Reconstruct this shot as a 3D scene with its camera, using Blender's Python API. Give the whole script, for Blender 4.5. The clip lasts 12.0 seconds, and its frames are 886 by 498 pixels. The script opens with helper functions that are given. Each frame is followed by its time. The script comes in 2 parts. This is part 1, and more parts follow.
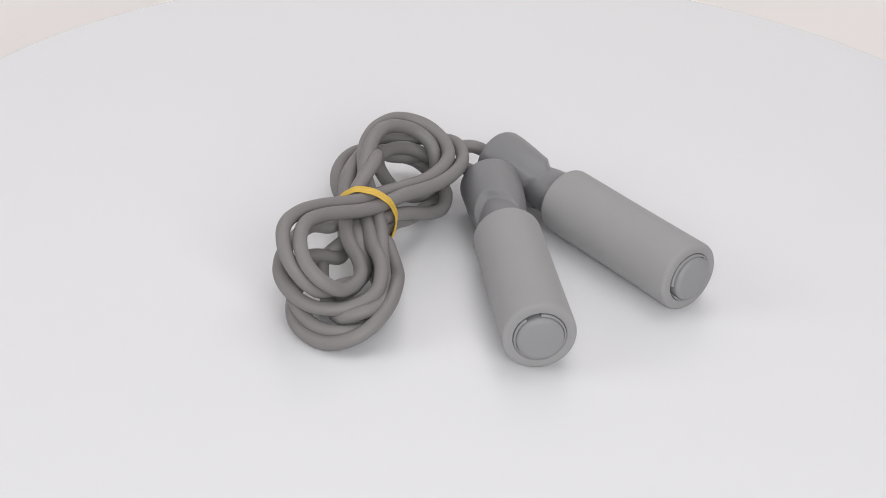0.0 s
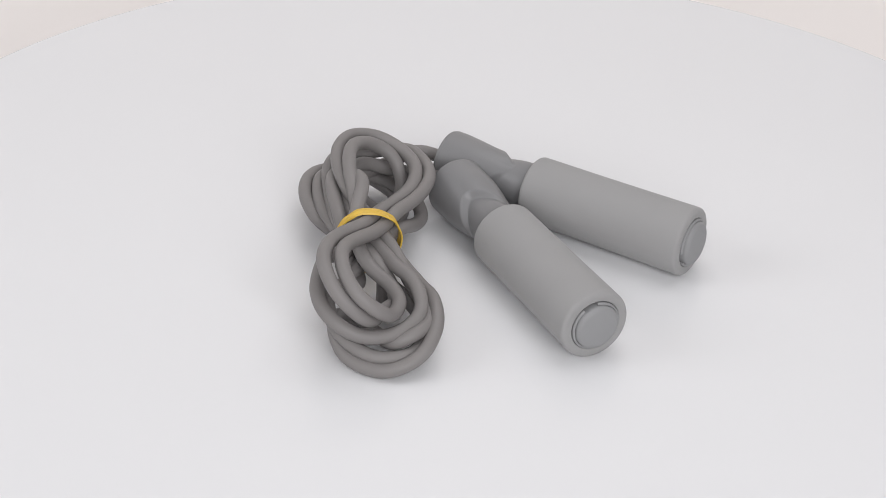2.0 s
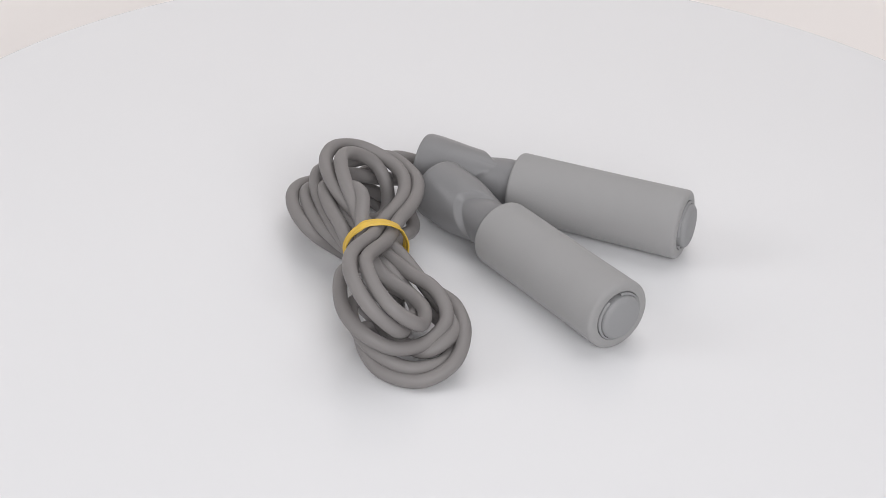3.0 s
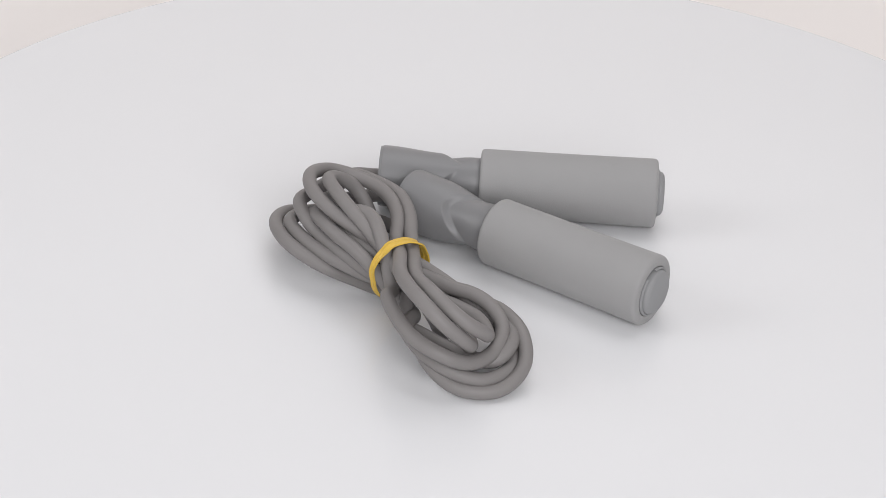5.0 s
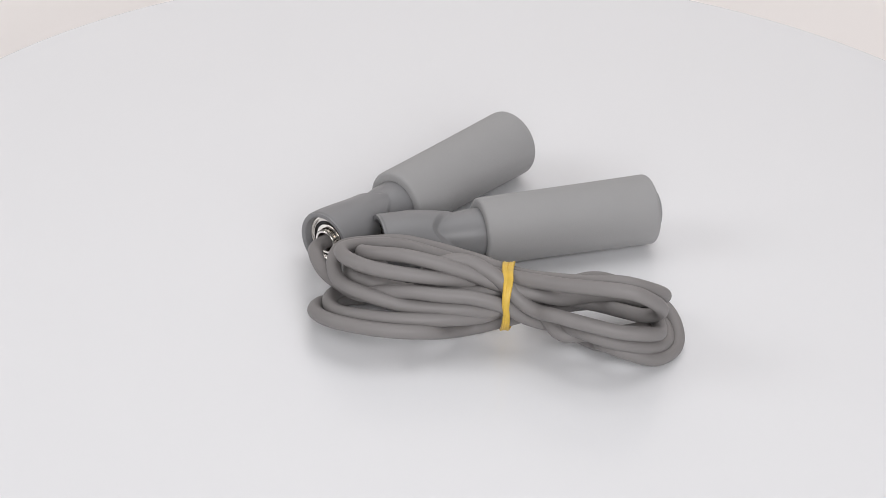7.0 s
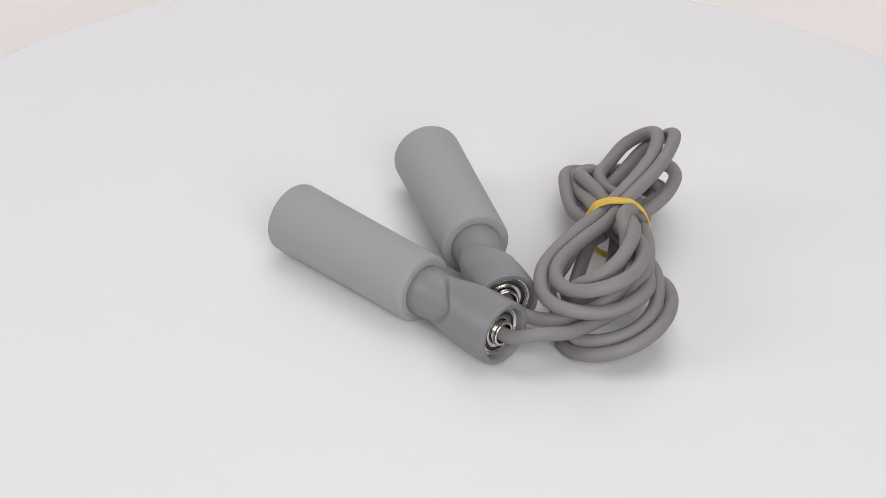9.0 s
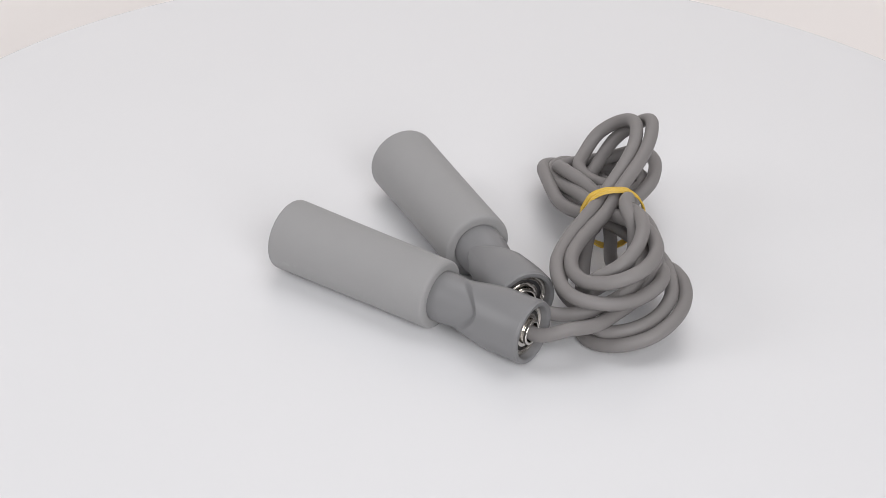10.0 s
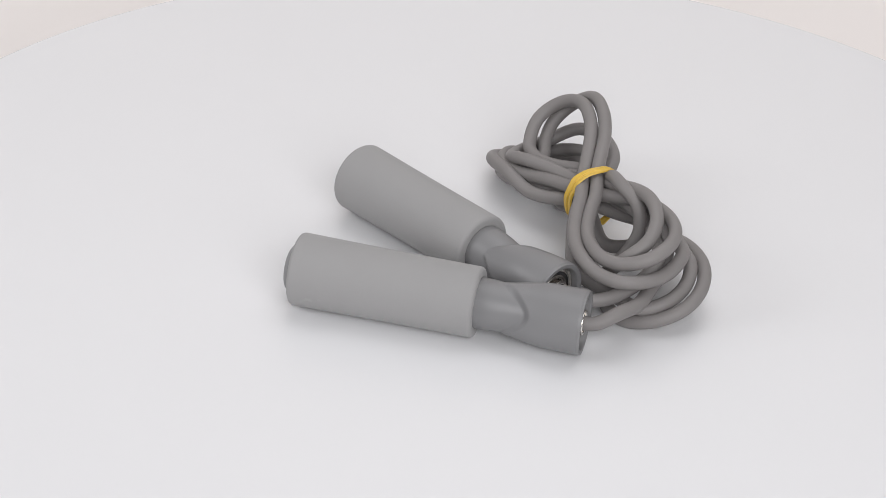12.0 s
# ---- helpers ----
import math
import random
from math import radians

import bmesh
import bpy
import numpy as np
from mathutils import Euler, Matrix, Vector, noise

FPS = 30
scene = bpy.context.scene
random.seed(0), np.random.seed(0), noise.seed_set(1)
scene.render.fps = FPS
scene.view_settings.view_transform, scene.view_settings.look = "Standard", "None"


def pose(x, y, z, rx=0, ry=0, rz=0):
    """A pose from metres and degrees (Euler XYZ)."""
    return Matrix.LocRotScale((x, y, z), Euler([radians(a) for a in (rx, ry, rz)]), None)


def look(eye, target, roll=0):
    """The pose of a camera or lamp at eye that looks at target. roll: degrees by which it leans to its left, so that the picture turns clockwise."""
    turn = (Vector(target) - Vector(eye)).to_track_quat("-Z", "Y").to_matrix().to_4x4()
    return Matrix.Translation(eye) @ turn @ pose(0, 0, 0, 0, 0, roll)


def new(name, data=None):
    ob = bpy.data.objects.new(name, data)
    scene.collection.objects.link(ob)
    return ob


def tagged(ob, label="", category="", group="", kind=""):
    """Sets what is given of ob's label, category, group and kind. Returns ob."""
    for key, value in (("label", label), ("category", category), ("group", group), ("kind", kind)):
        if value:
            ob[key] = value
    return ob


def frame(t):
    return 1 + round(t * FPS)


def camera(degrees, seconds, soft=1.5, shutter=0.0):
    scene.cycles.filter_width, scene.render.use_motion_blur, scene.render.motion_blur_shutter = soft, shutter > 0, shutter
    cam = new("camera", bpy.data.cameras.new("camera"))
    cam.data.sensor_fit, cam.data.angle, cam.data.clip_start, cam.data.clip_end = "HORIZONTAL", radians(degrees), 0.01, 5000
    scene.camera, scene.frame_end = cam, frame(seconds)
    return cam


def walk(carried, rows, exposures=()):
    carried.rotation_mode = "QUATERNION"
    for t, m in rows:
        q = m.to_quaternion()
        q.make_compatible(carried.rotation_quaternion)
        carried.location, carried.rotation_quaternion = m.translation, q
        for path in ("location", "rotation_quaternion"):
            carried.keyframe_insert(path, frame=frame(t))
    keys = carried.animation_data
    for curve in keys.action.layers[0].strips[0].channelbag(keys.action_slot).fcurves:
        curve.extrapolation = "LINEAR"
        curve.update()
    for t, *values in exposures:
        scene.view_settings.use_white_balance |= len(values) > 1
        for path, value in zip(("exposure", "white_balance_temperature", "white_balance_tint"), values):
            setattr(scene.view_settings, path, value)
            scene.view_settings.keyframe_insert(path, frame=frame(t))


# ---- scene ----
cam = camera(21.44, 12.0, soft=0.85)
EYE = (0.0000, -1.0221, 0.6459)
AIM = (-0.0206, -0.1542, 0.1065)
VIEW = look(EYE, AIM, 3.01)
walk(cam, [(0, VIEW), (12, VIEW)], exposures=[(0, 0.0), (12, 0.0)])

# ---- light: a white product studio ----
world = bpy.data.worlds.new("studio")
scene.world = world
world.use_nodes = True
world.node_tree.nodes["Background"].inputs[0].default_value = (0.985, 0.98, 0.99, 1)
world.node_tree.nodes["Background"].inputs[1].default_value = 0.19


def softbox(name, eye, target, width, height, power, colour=(1, 1, 1)):
    data = bpy.data.lights.new(name, "AREA")
    data.shape, data.size, data.size_y, data.energy, data.color = "RECTANGLE", width, height, power, colour
    ob = new(name, data)
    ob.matrix_world = look(eye, target)
    return ob


softbox("top_softbox", (0.15, 0.35, 1.5), (0, 0.1, 0), 1.3, 1.1, 7.9, (0.99, 0.985, 1.0))
softbox("front_softbox", (0.45, -1.75, 1.05), (0, 0, 0), 1.6, 1.2, 29.5, (0.99, 0.985, 1.0))
# unseen fill lamp, added to brighten the table and things from the left
softbox("side_softbox", (-1.6, -0.3, 1.0), (0, 0, 0), 1.0, 0.9, 8.6, (0.99, 0.985, 1.0))


# ---- materials ----
def material(name, colour, rough, metal=0.0, vary=0.06, scale=60.0, bump=0.0, bump_scale=900.0, coat=0.0, sheen=0.0, spec=0.5):
    m = bpy.data.materials.new(name)
    m.use_nodes = True
    nt = m.node_tree
    bsdf = nt.nodes["Principled BSDF"]
    bsdf.inputs["Roughness"].default_value = rough
    bsdf.inputs["Metallic"].default_value = metal
    bsdf.inputs["Coat Weight"].default_value = coat
    bsdf.inputs["Sheen Weight"].default_value = sheen
    bsdf.inputs["Specular IOR Level"].default_value = spec
    where = nt.nodes.new("ShaderNodeTexCoord")
    coarse = nt.nodes.new("ShaderNodeTexNoise")
    coarse.inputs["Scale"].default_value, coarse.inputs["Detail"].default_value = scale, 6.0
    nt.links.new(where.outputs["Object"], coarse.inputs["Vector"])
    mix = nt.nodes.new("ShaderNodeMix")
    mix.data_type = "RGBA"
    mix.inputs[6].default_value = (*[c * (1 - vary) for c in colour], 1)
    mix.inputs[7].default_value = (*[min(1, c * (1 + vary)) for c in colour], 1)
    nt.links.new(coarse.outputs["Fac"], mix.inputs[0])
    nt.links.new(mix.outputs[2], bsdf.inputs["Base Color"])
    if bump:
        fine = nt.nodes.new("ShaderNodeTexNoise")
        fine.inputs["Scale"].default_value, fine.inputs["Detail"].default_value = bump_scale, 4.0
        nt.links.new(where.outputs["Object"], fine.inputs["Vector"])
        b = nt.nodes.new("ShaderNodeBump")
        b.inputs["Strength"].default_value, b.inputs["Distance"].default_value = bump, 0.0004
        nt.links.new(fine.outputs["Fac"], b.inputs["Height"])
        nt.links.new(b.outputs["Normal"], bsdf.inputs["Normal"])
        spread = nt.nodes.new("ShaderNodeMapRange")
        spread.inputs[3].default_value, spread.inputs[4].default_value = max(0.02, rough - 0.06), min(1, rough + 0.06)
        nt.links.new(coarse.outputs["Fac"], spread.inputs[0])
        nt.links.new(spread.outputs[0], bsdf.inputs["Roughness"])
    return m


FOAM = material("grey_foam", (0.335, 0.330, 0.330), 0.85, vary=0.03, bump=0.25, bump_scale=2200, sheen=0.15, spec=0.25)


def scuffed(m, amount):
    """Adds small pale rub marks over the colour of a material."""
    nt = m.node_tree
    bsdf = nt.nodes["Principled BSDF"]
    under = bsdf.inputs["Base Color"].links[0].from_socket
    spots = nt.nodes.new("ShaderNodeTexNoise")
    spots.inputs["Scale"].default_value, spots.inputs["Detail"].default_value = 48.0, 3.0
    where = nt.nodes.new("ShaderNodeTexCoord")
    nt.links.new(where.outputs["Object"], spots.inputs["Vector"])
    cut = nt.nodes.new("ShaderNodeMapRange")
    cut.inputs[1].default_value, cut.inputs[2].default_value, cut.inputs[4].default_value = 0.74, 0.84, amount
    nt.links.new(spots.outputs["Fac"], cut.inputs[0])
    mix = nt.nodes.new("ShaderNodeMix")
    mix.data_type = "RGBA"
    mix.inputs[7].default_value = (0.62, 0.62, 0.61, 1)
    nt.links.new(cut.outputs[0], mix.inputs[0])
    nt.links.new(under, mix.inputs[6])
    nt.links.new(mix.outputs[2], bsdf.inputs["Base Color"])


scuffed(FOAM, 0.35)
PLASTIC = material("grey_plastic", (0.225, 0.223, 0.228), 0.38, vary=0.03, bump=0.05, bump_scale=1500, spec=0.4)
CAP = material("pale_grey_plastic", (0.290, 0.290, 0.295), 0.5, vary=0.03, bump=0.06, bump_scale=1200, spec=0.35)
CORD = material("grey_rubber_cord", (0.232, 0.218, 0.214), 0.5, vary=0.05, bump=0.06, bump_scale=700, spec=0.4)
STEEL = material("bright_steel", (0.78, 0.75, 0.71), 0.16, metal=1.0, vary=0.05, bump=0.02)
DARK = material("dark_groove", (0.03, 0.03, 0.032), 0.5, vary=0.1)
RUBBER = material("yellow_rubber", (0.72, 0.47, 0.07), 0.45, vary=0.14, scale=260, bump=0.2, bump_scale=900)
TABLE = material("white_acrylic", (0.795, 0.795, 0.809), 0.20, vary=0.006, scale=7, spec=0.4)
PAPER = material("warm_white_paper", (0.925, 0.88, 0.858), 0.9, vary=0.015, scale=5, bump=0.03, bump_scale=500)


# ---- mesh tools ----
def finish(bm, name, smooth=35):
    bmesh.ops.remove_doubles(bm, verts=bm.verts, dist=1e-7)
    bmesh.ops.recalc_face_normals(bm, faces=bm.faces)
    me = bpy.data.meshes.new(name)
    for face in bm.faces:
        face.smooth = True
    for e in bm.edges:
        if len(e.link_faces) == 2 and e.calc_face_angle(0) > radians(smooth):
            e.smooth = False
    bm.to_mesh(me)
    bm.free()
    return me


def part(name, bm, mat, parent=None, label="", smooth=35):
    ob = new(name, finish(bm, name, smooth))
    ob.data.materials.append(mat)
    if parent:
        ob.parent = parent
    return tagged(ob, label)


def lathe(profile, steps=96, closed=False):
    """A turned body round x from (x, radius) pairs."""
    bm = bmesh.new()
    rings = []
    for x, r in profile:
        if r < 1e-7:
            rings.append([bm.verts.new((x, 0, 0))])
        else:
            rings.append([bm.verts.new((x, r * math.cos(a), r * math.sin(a))) for a in (2 * math.pi * k / steps for k in range(steps))])
    pairs = list(zip(rings, rings[1:])) + ([(rings[-1], rings[0])] if closed else [])
    for a, b in pairs:
        for k in range(steps):
            j = (k + 1) % steps
            if len(a) == 1 and len(b) == 1:
                continue
            if len(a) == 1:
                bm.faces.new((a[0], b[j], b[k]))
            elif len(b) == 1:
                bm.faces.new((a[k], a[j], b[0]))
            else:
                bm.faces.new((a[k], a[j], b[j], b[k]))
    return bm


def rounded(points, radius, steps=6):
    """A profile whose inner corners are rounded: points (x, r, corner radius or 0)."""
    out = []
    n = len(points)
    for k, (x, y, c) in enumerate(points):
        p = Vector((x, y))
        if c <= 0 or k in (0, n - 1):
            out.append((x, y))
            continue
        a, b = Vector(points[k - 1][:2]) - p, Vector(points[k + 1][:2]) - p
        c = min(c, a.length * 0.49, b.length * 0.49)
        s, e = p + a.normalized() * c, p + b.normalized() * c
        for i in range(steps + 1):
            t = i / steps
            q = s * (1 - t) ** 2 + p * 2 * t * (1 - t) + e * t ** 2
            out.append((q.x, q.y))
    return out


def smoothstep(a, b, x):
    t = min(1, max(0, (x - a) / (b - a)))
    return t * t * (3 - 2 * t)


# ---- the studio: paper sweep and turntable ----
def build_sweep():
    """Paper that runs on under the turntable and curves up behind it, one sheet with thickness."""
    bm = bmesh.new()
    low, back, bend, tall = -0.14, 1.3, 0.7, 2.6
    line = [(-2.6, low), (-1.0, low), (0.0, low)]
    line += [(back - bend + bend * math.sin(a), low + bend - bend * math.cos(a)) for a in (math.pi / 2 * k / 24 for k in range(25))]
    line += [(back, tall)]
    cols = [-2.6 + 5.2 * k / 20 for k in range(21)]
    grid = [[bm.verts.new((x, y, z)) for x in cols] for y, z in line]
    for a, b in zip(grid, grid[1:]):
        for k in range(20):
            bm.faces.new((a[k], a[k + 1], b[k + 1], b[k]))
    ob = part("backdrop", bm, PAPER)
    return tagged(ob, "warm white seamless paper sweep behind the turntable", "backdrop", kind="structure")


build_sweep()

TABLE_R = 0.358


def build_turntable():
    table = new("turntable")
    part("disc", lathe([(-y, r) for r, y in rounded([(0, 0.0, 0), (TABLE_R, 0.0, 0.003), (TABLE_R, -0.018, 0.003), (0, -0.018, 0)], 0)], 192), TABLE, table)
    disc = table.children[0]
    disc.data.transform(Matrix.Rotation(radians(90), 4, "Y"))
    base = part("base", lathe([(0.0185, 0), (0.0185, 0.17), (0.135, 0.18), (0.1395, 0.18), (0.1395, 0)], 96), TABLE, table)
    base.data.transform(Matrix.Rotation(radians(90), 4, "Y"))
    return tagged(table, "round glossy white turntable under the skipping rope", "turntable")


turntable = build_turntable()


# ---- the skipping rope ----
HEAD, GRIP, FRONT_R, BACK_R, MOUTH_R = 0.0536, 0.0942, 0.0178, 0.0185, 0.0164


def head_radius(x, a):
    """The plastic head: a round mouth that runs in two broad lobes with pointed corners over a slimmer neck, with shallow twisted flutes."""
    b = math.degrees(math.acos(min(1.0, abs(math.sin(a)))))
    edge = 0.0290 + 0.0170 * ((math.hypot(b, 14) - 14) / 77) ** 1.1
    wide = MOUTH_R - 0.0002 * smoothstep(0.0, 0.012, x) - 0.0038 * smoothstep(0.016, 0.047, x) * (0.25 + 0.75 * b / 90)
    flute = 0.5 - 0.5 * math.cos(2 * (a + 24.0 * (x - 0.028)))
    wide -= 0.0022 * flute * smoothstep(0.005, 0.030, x)
    slim = 0.0128 - 0.0036 * (1 - smoothstep(0.020, 0.050, x))
    k = 1 - smoothstep(edge - 0.0036, edge + 0.0008, x)
    return slim + max(0.0, wide - slim) * k


def build_head(parent):
    bm = bmesh.new()
    steps, rows = 240, 150
    rings = []

    def ring(x, radius):
        rings.append([bm.verts.new((x, radius(a) * math.cos(a), radius(a) * math.sin(a))) for a in (2 * math.pi * k / steps for k in range(steps))])

    for x, r in ((0.0085, 0.0), (0.0085, 0.0131), (0.0012, 0.0133), (0.0004, 0.0136), (0.0, 0.0142), (0.0, 0.0159)):
        ring(x, lambda a, r=r: max(r, 1e-5))
    for k in range(rows + 1):
        x = 0.0006 + (HEAD + 0.006 - 0.0006) * k / rows
        ring(x, lambda a, x=x: head_radius(x, a) - (0.0004 if x < 0.001 else 0))
    for a, b in zip(rings, rings[1:]):
        for k in range(steps):
            j = (k + 1) % steps
            bm.faces.new((a[k], a[j], b[j], b[k]))
    return part("head", bm, PLASTIC, parent, "smooth grey plastic swivel head", smooth=50)


def ring_with_gap(x0, x1, r0, r1, middle, gap, steps=80):
    """A flat ring round x, open over the angle of the gap."""
    bm = bmesh.new()
    cuts = []
    for k in range(steps + 1):
        a = middle + gap / 2 + (2 * math.pi - gap) * k / steps
        cuts.append([bm.verts.new((x, r * math.cos(a), r * math.sin(a))) for x, r in ((x0, r0), (x1, r0), (x1 - 0.0003, r1 - 0.0003), (x1 - 0.0006, r1), (x0, r1))])
    for a, b in zip(cuts, cuts[1:]):
        for k in range(5):
            bm.faces.new((a[k], a[(k + 1) % 5], b[(k + 1) % 5], b[k]))
    bm.faces.new(cuts[0])
    bm.faces.new(cuts[-1][::-1])
    return bm


def build_handle(parent, m, spin, gap):
    handle = new("handle")
    handle.parent = parent
    handle.matrix_basis = m @ pose(0, 0, 0, spin)
    build_head(handle)
    x0, x1 = HEAD, HEAD + GRIP
    part("grip", lathe(rounded([(x0 + 0.0015, 0.0118, 0), (x0, 0.0130, 0.001), (x0, FRONT_R, 0.0035), (x0 + GRIP * 0.5, 0.5 * (FRONT_R + BACK_R) - 0.0002, 0.03),
                                (x1, BACK_R, 0.0075), (x1, 0.0132, 0.0008), (x1 - 0.010, 0.0131, 0)], 0)), FOAM, handle, "soft light grey foam grip")
    cap = part("end_cap", lathe(rounded([(x1 - 0.011, 0.0, 0), (x1 - 0.011, 0.0116, 0), (x1 + 0.0022, 0.0118, 0.0010), (x1 + 0.0037, 0.0100, 0.0022), (x1 + 0.0043, 0.0, 0)], 0)), CAP, handle, "round grey plastic end cap")
    part("cap_ring", ring_with_gap(x1 - 0.004, x1 + 0.0010, 0.0120, 0.0130, radians(gap), radians(34)), CAP, handle)
    part("outer_race", lathe(rounded([(0.0080, 0.0130, 0), (0.0034, 0.0130, 0.0003), (0.0034, 0.0118, 0.0003), (0.0040, 0.0117, 0.0002), (0.0037, 0.0104, 0.0003), (0.0080, 0.0102, 0)], 0), 72), STEEL, handle, "bright steel bearing race")
    # near-black ring set in the groove between the two races
    part("seal", lathe([(0.0056, 0.0106), (0.0052, 0.0094), (0.0056, 0.0080)], 72), DARK, handle)
    part("inner_race", lathe(rounded([(0.0080, 0.0086, 0), (0.0036, 0.0086, 0.0004), (0.0036, 0.0066, 0.0003), (0.0080, 0.0064, 0)], 0), 72), STEEL, handle, "bright steel bearing race")
    part("bushing", lathe(rounded([(0.0075, 0.0064, 0), (0.0030, 0.0062, 0.0004), (0.0020, 0.0066, 0.0005), (0.0004, 0.0064, 0.0006), (0.0004, 0.0050, 0.0006), (0.0075, 0.0046, 0)], 0), 72), STEEL, handle, "bright steel cord bushing")
    return handle


def laid(mouth, back, z0, z1):
    """A pose whose x axis runs from the mouth to the back end."""
    a, b = Vector((*mouth, z0)), Vector((*back, z1))
    x = (b - a).normalized()
    y = Vector((0, 0, 1)).cross(x).normalized()
    z = x.cross(y)
    m = Matrix((x, y, z)).transposed().to_4x4()
    m.translation = a
    return m


# control points of the cord in mm, pass by pass from one side of the band to the other
CORD_R = 0.0036
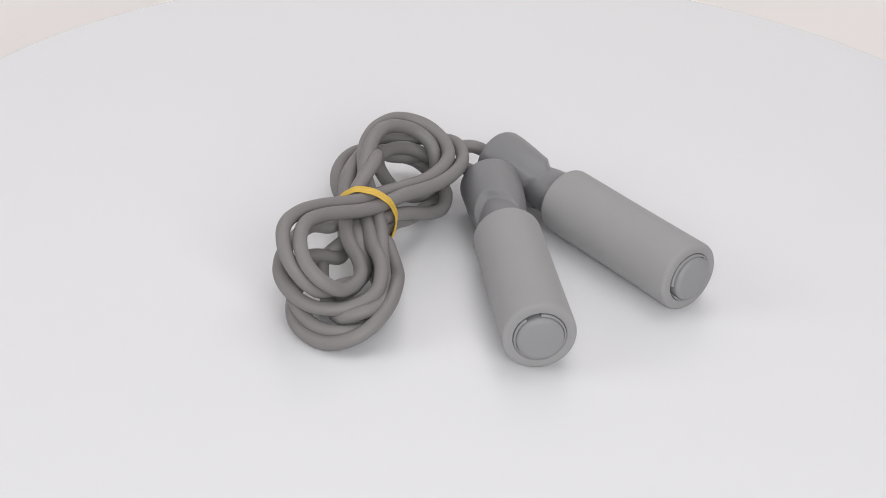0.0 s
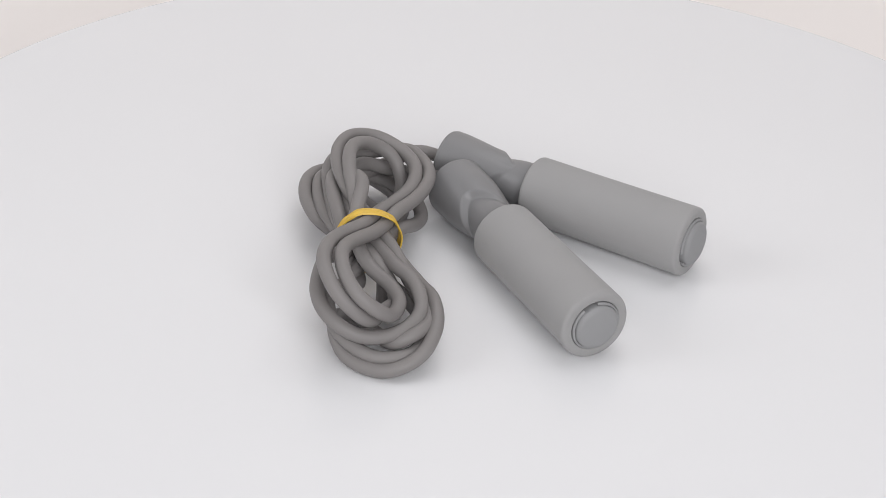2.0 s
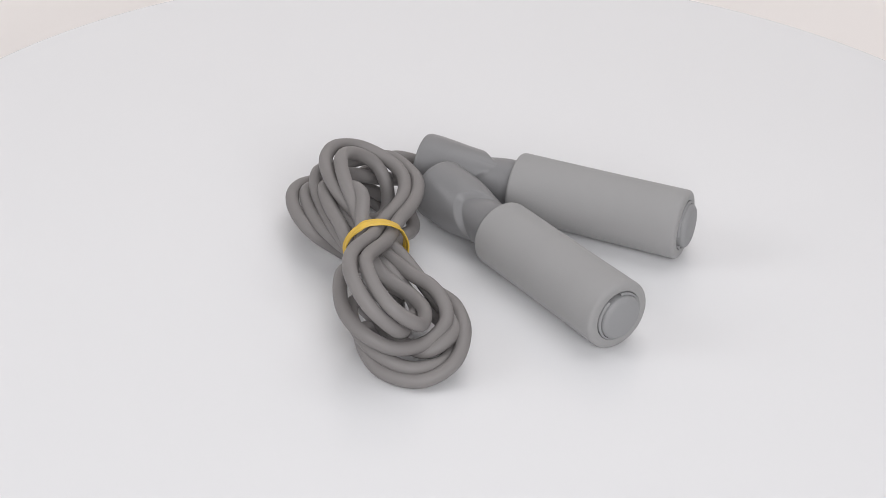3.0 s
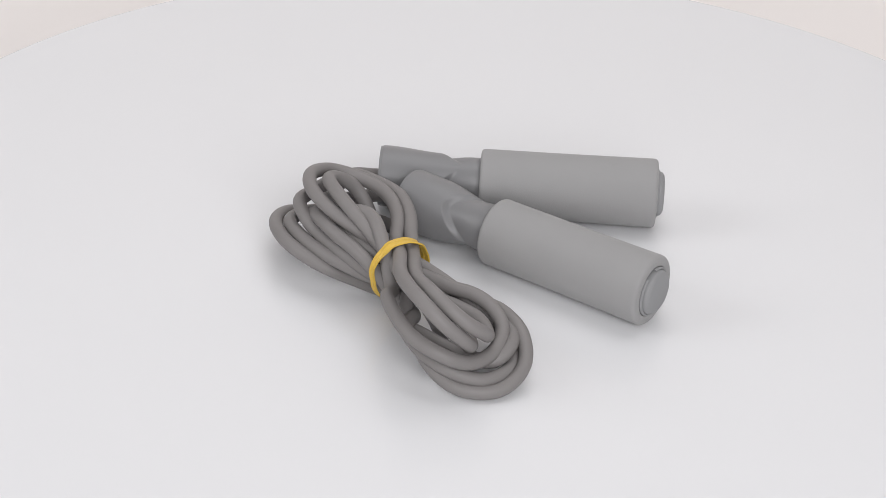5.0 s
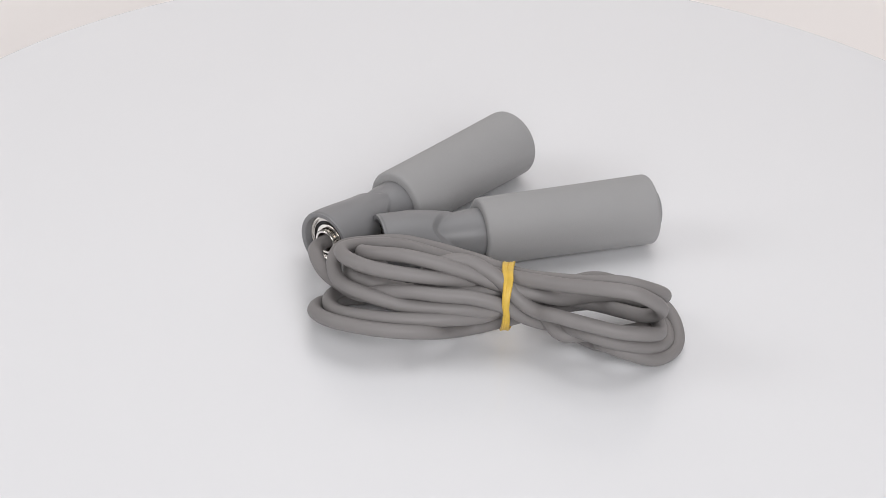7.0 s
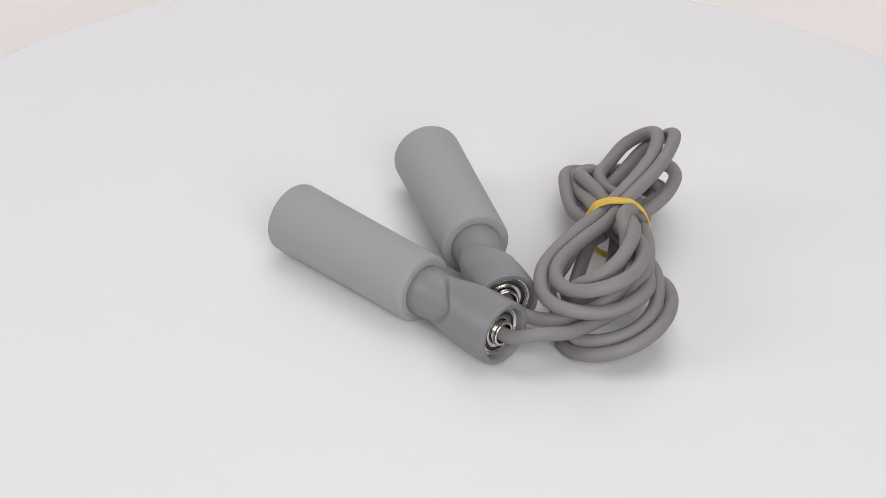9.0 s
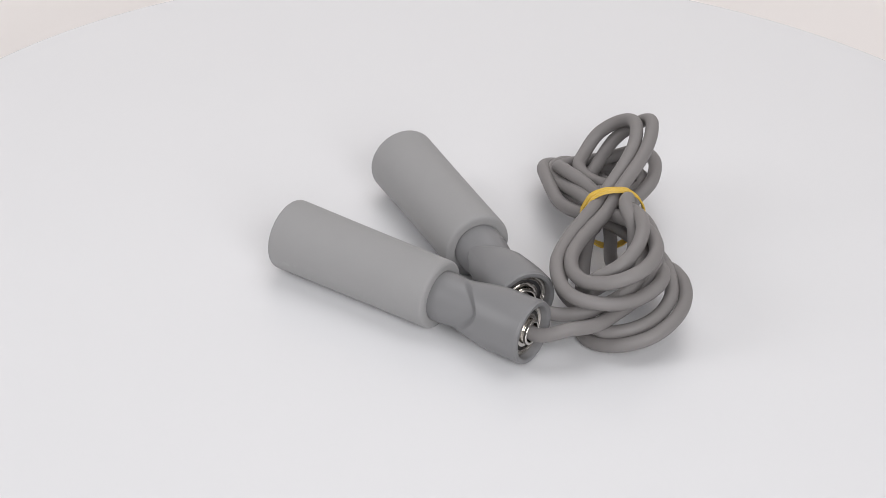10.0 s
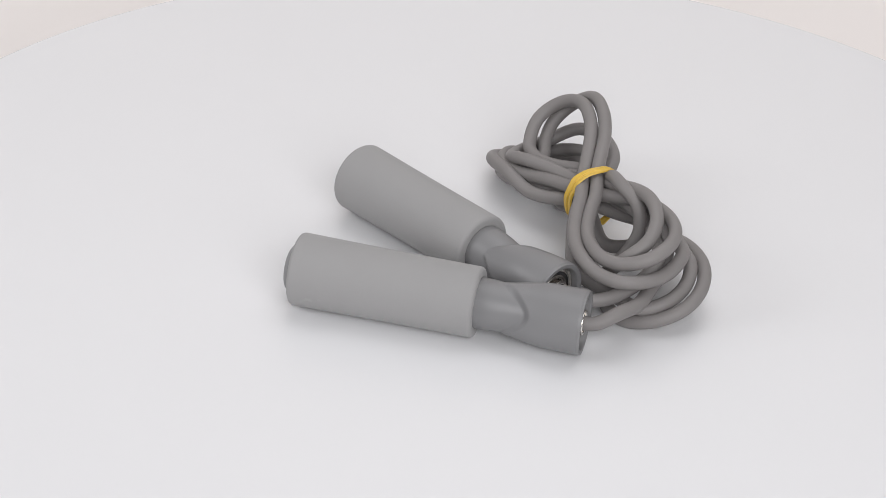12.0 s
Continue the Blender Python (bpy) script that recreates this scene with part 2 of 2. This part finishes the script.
# the band: its middle, and how far it leans along the bundle
BAND = (-0.0666, 0.0002, 0.0242, -0.1457, 0.0083)
LOOPS = (
    # behind the band
    ((-6.7, 65.7, 17.2), (-19.3, 73.2, 17.7), (-35.1, 74.6, 21.1), (-48.2, 73.4, 27), (-57.6, 65.4, 30), (-64.3, 51.6, 30.2), (-68.6, 34.9, 31.4), (-69.6, 15.8, 31.3)),
    # before the band
    ((-65.2, -2.8, 29.6), (-60.9, -19.9, 28.7), (-57.9, -32.4, 28.5), (-54, -41.4, 28.5), (-51.9, -51.7, 26.3), (-53.7, -62.8, 21.1), (-67.1, -72, 17.2), (-85.4, -73.2, 18), (-98.9, -65.9, 25.3), (-102.1, -50.1, 28.8), (-97.2, -32.5, 31), (-89.8, -19.4, 30.9), (-80.7, -13.2, 27), (-75.7, -5.8, 29.2)),
    # behind the band
    ((-69.3, 7.1, 40.6), (-62.9, 22.6, 45.6), (-63.1, 37.8, 41.3), (-61.1, 43.9, 28.6), (-51.1, 43.9, 16.1), (-38.4, 48.5, 13.2), (-32.7, 57.9, 22.3), (-36.2, 67.2, 33.8), (-45.8, 69.4, 40.5), (-55.5, 63.5, 45.5), (-62.5, 51.9, 48.6), (-66.5, 36.7, 46.9), (-67.7, 20.5, 41.6), (-69.1, 3.8, 34.8)),
    # before the band
    ((-73.6, -13.3, 32.4), (-70.6, -27.5, 27.4), (-64, -40.7, 24.9), (-62.5, -55.9, 24.1), (-69.5, -68.4, 25.1), (-77.9, -74.4, 32.6), (-86.9, -71.7, 40.4), (-91.4, -62.3, 46.8), (-90.9, -50.4, 49.7), (-85.4, -35.9, 46.4), (-75.1, -22.3, 41.4), (-65.3, -11.6, 37), (-56.9, -1.4, 34.7)),
    # behind the band
    ((-47.1, 10.5, 34.5), (-36.5, 21.9, 32.4), (-27.3, 34.1, 31), (-20.5, 48.3, 30.5), (-18.9, 64.5, 29), (-23.4, 78.2, 29.6), (-35.4, 82.9, 28.6), (-51.6, 81.4, 28.1), (-65, 74.9, 31.1), (-71.3, 63.6, 30), (-73.4, 51, 27.1), (-75.1, 36.5, 26.5), (-75.7, 21.8, 25.8), (-73.6, 7.3, 23.3)),
    # before the band
    ((-69.9, -8.2, 27.5), (-66.4, -22.2, 27.1), (-61.3, -34.8, 20.5), (-62.4, -47, 18.2), (-71.4, -57, 20.4), (-79.1, -67.3, 22.5), (-87, -72, 30), (-97, -67.3, 41.3), (-100.4, -55.1, 49.7), (-95.4, -39, 49.4), (-86.4, -24.4, 45.5), (-76.7, -13.7, 41.6), (-67.1, -3.2, 37.9)),
    # behind the band
    ((-57.6, 9.9, 35.3), (-45.8, 21.5, 33.5), (-35.3, 33.7, 32.1), (-28.5, 46.4, 32.4), (-26.2, 59.2, 32.6), (-30, 71.8, 34.3), (-41, 79.8, 38.8), (-55.3, 77.4, 42.6), (-64.5, 67, 43.2), (-68.9, 54, 42.7), (-70, 41.5, 41.1), (-68.6, 28.9, 38.4), (-63.5, 12.8, 33.3)),
    # before the band
    ((-57.3, -6.1, 29.4), (-54.4, -22.9, 26.1), (-52.4, -37.5, 22.3), (-49.8, -52.4, 18.6), (-50.8, -66.8, 17.1), (-61.2, -74.9, 16.3), (-69.9, -73.8, 12.6), (-75.7, -63, 12), (-80, -51, 13.4), (-82.8, -37.4, 14.9), (-83.1, -24.9, 15.2), (-73.7, -17, 21.4), (-62.9, -6.6, 24.9)),
    # behind the band
    ((-52.3, 2.8, 26.5), (-42.8, 12.3, 23.4), (-34.8, 23.5, 16.8), (-27.5, 35.5, 13.1), (-26, 48.8, 13.7), (-30.4, 64.9, 13.1), (-36, 80.9, 11.4), (-49, 85.6, 13.9), (-63.3, 81.8, 17.4), (-72.7, 73, 21.4), (-77.2, 59.9, 22.1), (-79.3, 44.5, 22.4), (-78, 29, 21.8), (-72.1, 11.3, 19.5)),
    # before the band
    ((-62.5, -5, 20.7), (-52.9, -13.2, 21), (-49.5, -21.3, 18.6), (-45.6, -33.6, 17), (-44.2, -51.5, 20.1), (-47.5, -70.5, 17.1), (-58.9, -83.7, 10), (-76.2, -84.6, 4.3), (-92.3, -70.9, 6.1), (-93.9, -51.5, 13.1), (-88.4, -44.4, 13.2), (-81.3, -45.6, 8), (-73.4, -41.2, 4.4), (-64.8, -31.2, 6.4), (-60.7, -17.3, 11.9), (-57.3, -4.8, 17.6)),
    # behind the band
    ((-50.6, 5.8, 20.2), (-44.3, 20, 14.8), (-39.5, 34.3, 10.3), (-35.3, 48.4, 7.1), (-30, 63.3, 3.6), (-31.1, 76.8, 3.6), (-41.5, 89.4, 7.9), (-56.5, 92.9, 13.1), (-69.5, 87.1, 17), (-78.4, 77.1, 19.5), (-83.3, 65, 20.1), (-84.8, 51.4, 19.4), (-81.9, 37.6, 16.9), (-70.2, 28, 9.4), (-61.9, 14.9, 5.8)),
    # before the band
    ((-65.4, -3.5, 13.4), (-66.1, -17.9, 18.3), (-59.7, -29.8, 16.4), (-53.5, -42.4, 13.7), (-50.7, -56.7, 11.3), (-52.9, -70.5, 9.5), (-63.8, -78.9, 8), (-80.3, -77.9, 8.5), (-92.9, -65.9, 13.8), (-96.2, -49.3, 19), (-93.1, -36.8, 21.8), (-84.9, -30.1, 20.1), (-74.8, -23, 15.2), (-74.3, -10.3, 18.8)),
    # behind the band
    ((-76.4, 3.7, 28), (-76.1, 19.2, 32.8), (-75.1, 34.7, 33.8), (-72.4, 48.9, 34.4), (-66.2, 61.2, 30.4), (-56.8, 70.6, 22.8), (-43.7, 78.3, 19.6), (-29.8, 86.9, 19.3), (-15.4, 90.9, 21.2)),
)


def spline(points, step):
    """A smooth line through the points, in steps of about that length."""
    pts = [2 * points[0] - points[1], *points, 2 * points[-1] - points[-2]]
    out = []
    for a, b, c, d in zip(pts, pts[1:], pts[2:], pts[3:]):
        s, t, u = ((q - p).length ** 0.5 + 1e-6 for p, q in ((a, b), (b, c), (c, d)))
        go = t * ((b - a) / s - (c - a) / (s + t) + (c - b) / t)
        come = t * ((c - b) / t - (d - b) / (t + u) + (d - c) / u)
        n = max(2, round((c - b).length / step))
        for k in range(n):
            f = k / n
            out.append((2 * f ** 3 - 3 * f * f + 1) * b + (f ** 3 - 2 * f * f + f) * go + (3 * f * f - 2 * f ** 3) * c + (f ** 3 - f * f) * come)
    out.append(points[-1])
    for _ in range(3):
        out = [out[0], *((p + 2 * q + r) / 4 for p, q, r in zip(out, out[1:], out[2:])), out[-1]]
    return out


def tube(line, radius, sides=16):
    bm = bmesh.new()
    tang = [(line[min(k + 1, len(line) - 1)] - line[max(k - 1, 0)]).normalized() for k in range(len(line))]
    up = tang[0].orthogonal().normalized()
    rings = []
    for p, t in zip(line, tang):
        up = (up - t * up.dot(t)).normalized()
        side = t.cross(up)
        rings.append([bm.verts.new(p + radius * (up * math.cos(a) + side * math.sin(a))) for a in (2 * math.pi * k / sides for k in range(sides))])
    for a, b in zip(rings, rings[1:]):
        for k in range(sides):
            j = (k + 1) % sides
            bm.faces.new((a[k], a[j], b[j], b[k]))
    bm.faces.new(rings[0][::-1])
    bm.faces.new(rings[-1])
    return bm


def cord_line(ma, mb):
    line = [ma @ Vector((0.006, 0, 0)), ma @ Vector((-0.004, 0, 0))]
    line += [Vector(p) / 1000 for one in LOOPS for p in one]
    line += [mb @ Vector((-0.004, 0, 0)), mb @ Vector((0.006, 0, 0))]
    return spline(line, 0.002)


HANDLE_A = laid((-0.0032, 0.0576), (0.0266, -0.0810), 0.0172, 0.0188)
HANDLE_B = laid((0.0004, 0.0855), (0.1028, -0.0242), 0.0174, 0.0184)
CORD_LINE = cord_line(HANDLE_A, HANDLE_B)


def build_rope():
    rope = new("skipping_rope")
    build_handle(rope, HANDLE_A, 36, 72)
    build_handle(rope, HANDLE_B, 113, 87)
    part("cord", tube(CORD_LINE, CORD_R), CORD, rope, "smooth grey rubber cord folded in loops")
    return tagged(rope, "grey skipping rope with foam handles, folded on the turntable", "skipping rope")


rope = build_rope()


def build_band(line):
    """A rubber band wound twice round the folded cord, drawn tight over the strands."""
    x0, y0, z0, lean_x, lean_z = BAND
    near = [p for p in line if abs(p.y - y0 - lean_x * (p.x - x0) - lean_z * (p.z - z0)) < 0.0035]
    flat = [Vector((p.x - x0, p.z - z0)) for p in near]
    steps, turns = 120, 2
    far = [max(p.x * math.cos(a) + p.y * math.sin(a) for p in flat) + CORD_R + 0.0003 for a in (2 * math.pi * k / steps for k in range(steps))]
    for _ in range(110):
        far = [(far[k - 1] + 2 * far[k] + far[(k + 1) % steps]) / 4 for k in range(steps)]
    bm = bmesh.new()
    rings = []
    for k in range(turns * steps):
        a = 2 * math.pi * k / steps
        f = k / (turns * steps)
        h, slope = far[k % steps], (far[(k + 1) % steps] - far[k % steps - 1]) / (4 * math.pi / steps)
        out, along = Vector((math.cos(a), math.sin(a))), Vector((-math.sin(a), math.cos(a)))
        grow = 0.00012 * math.sin(7 * a + 1) + 0.0001 * math.sin(11 * a)
        ring = []
        for u, w in ((-1.6, 0.05), (-1.1, 0.6), (0, 0.42), (1.1, 0.7), (1.6, 0.05), (1.25, -0.3), (-1.25, -0.3)):
            roll = 0.22 * math.sin(2 * a + f * 6)
            du, dw = u * math.cos(roll) - w * math.sin(roll), u * math.sin(roll) + w * math.cos(roll)
            q = out * (h + grow + dw / 1000) + along * slope
            y = y0 + lean_x * q.x + lean_z * q.y + 0.0018 * math.cos(2 * math.pi * f) + 0.0003 * math.sin(5 * a) + du / 1000
            ring.append(bm.verts.new((x0 + q.x, y, z0 + q.y)))
        rings.append(ring)
    n = len(rings)
    for k in range(n):
        a, b = rings[k], rings[(k + 1) % n]
        for i in range(7):
            j = (i + 1) % 7
            bm.faces.new((a[i], a[j], b[j], b[i]))
    ob = part("rubber_band", bm, RUBBER)
    return tagged(ob, "mustard yellow rubber band wound round the folded cord", "rubber band")


band = build_band(CORD_LINE)


# ---- the turning ----
START, SLOW_A, FAST, SLOW_B, T1, T2 = -0.88, 9.42, 63.0, 9.39, 6.378, 8.299


def turned(t):
    return START + SLOW_A * min(t, T1) + FAST * min(max(t - T1, 0), T2 - T1) + SLOW_B * max(t - T2, 0)


def motions():
    times = sorted({*(k / 4 for k in range(49)), 6.3, 6.3334, 6.3667, 6.4, 6.4334, 6.4667, 8.3, 8.3334, 8.3667, 8.4, 8.4334, 8.4667})
    rows = [(t, pose(0, 0, 0, 0, 0, turned(t))) for t in times]
    for thing in (turntable, rope, band):
        walk(thing, rows)


motions()
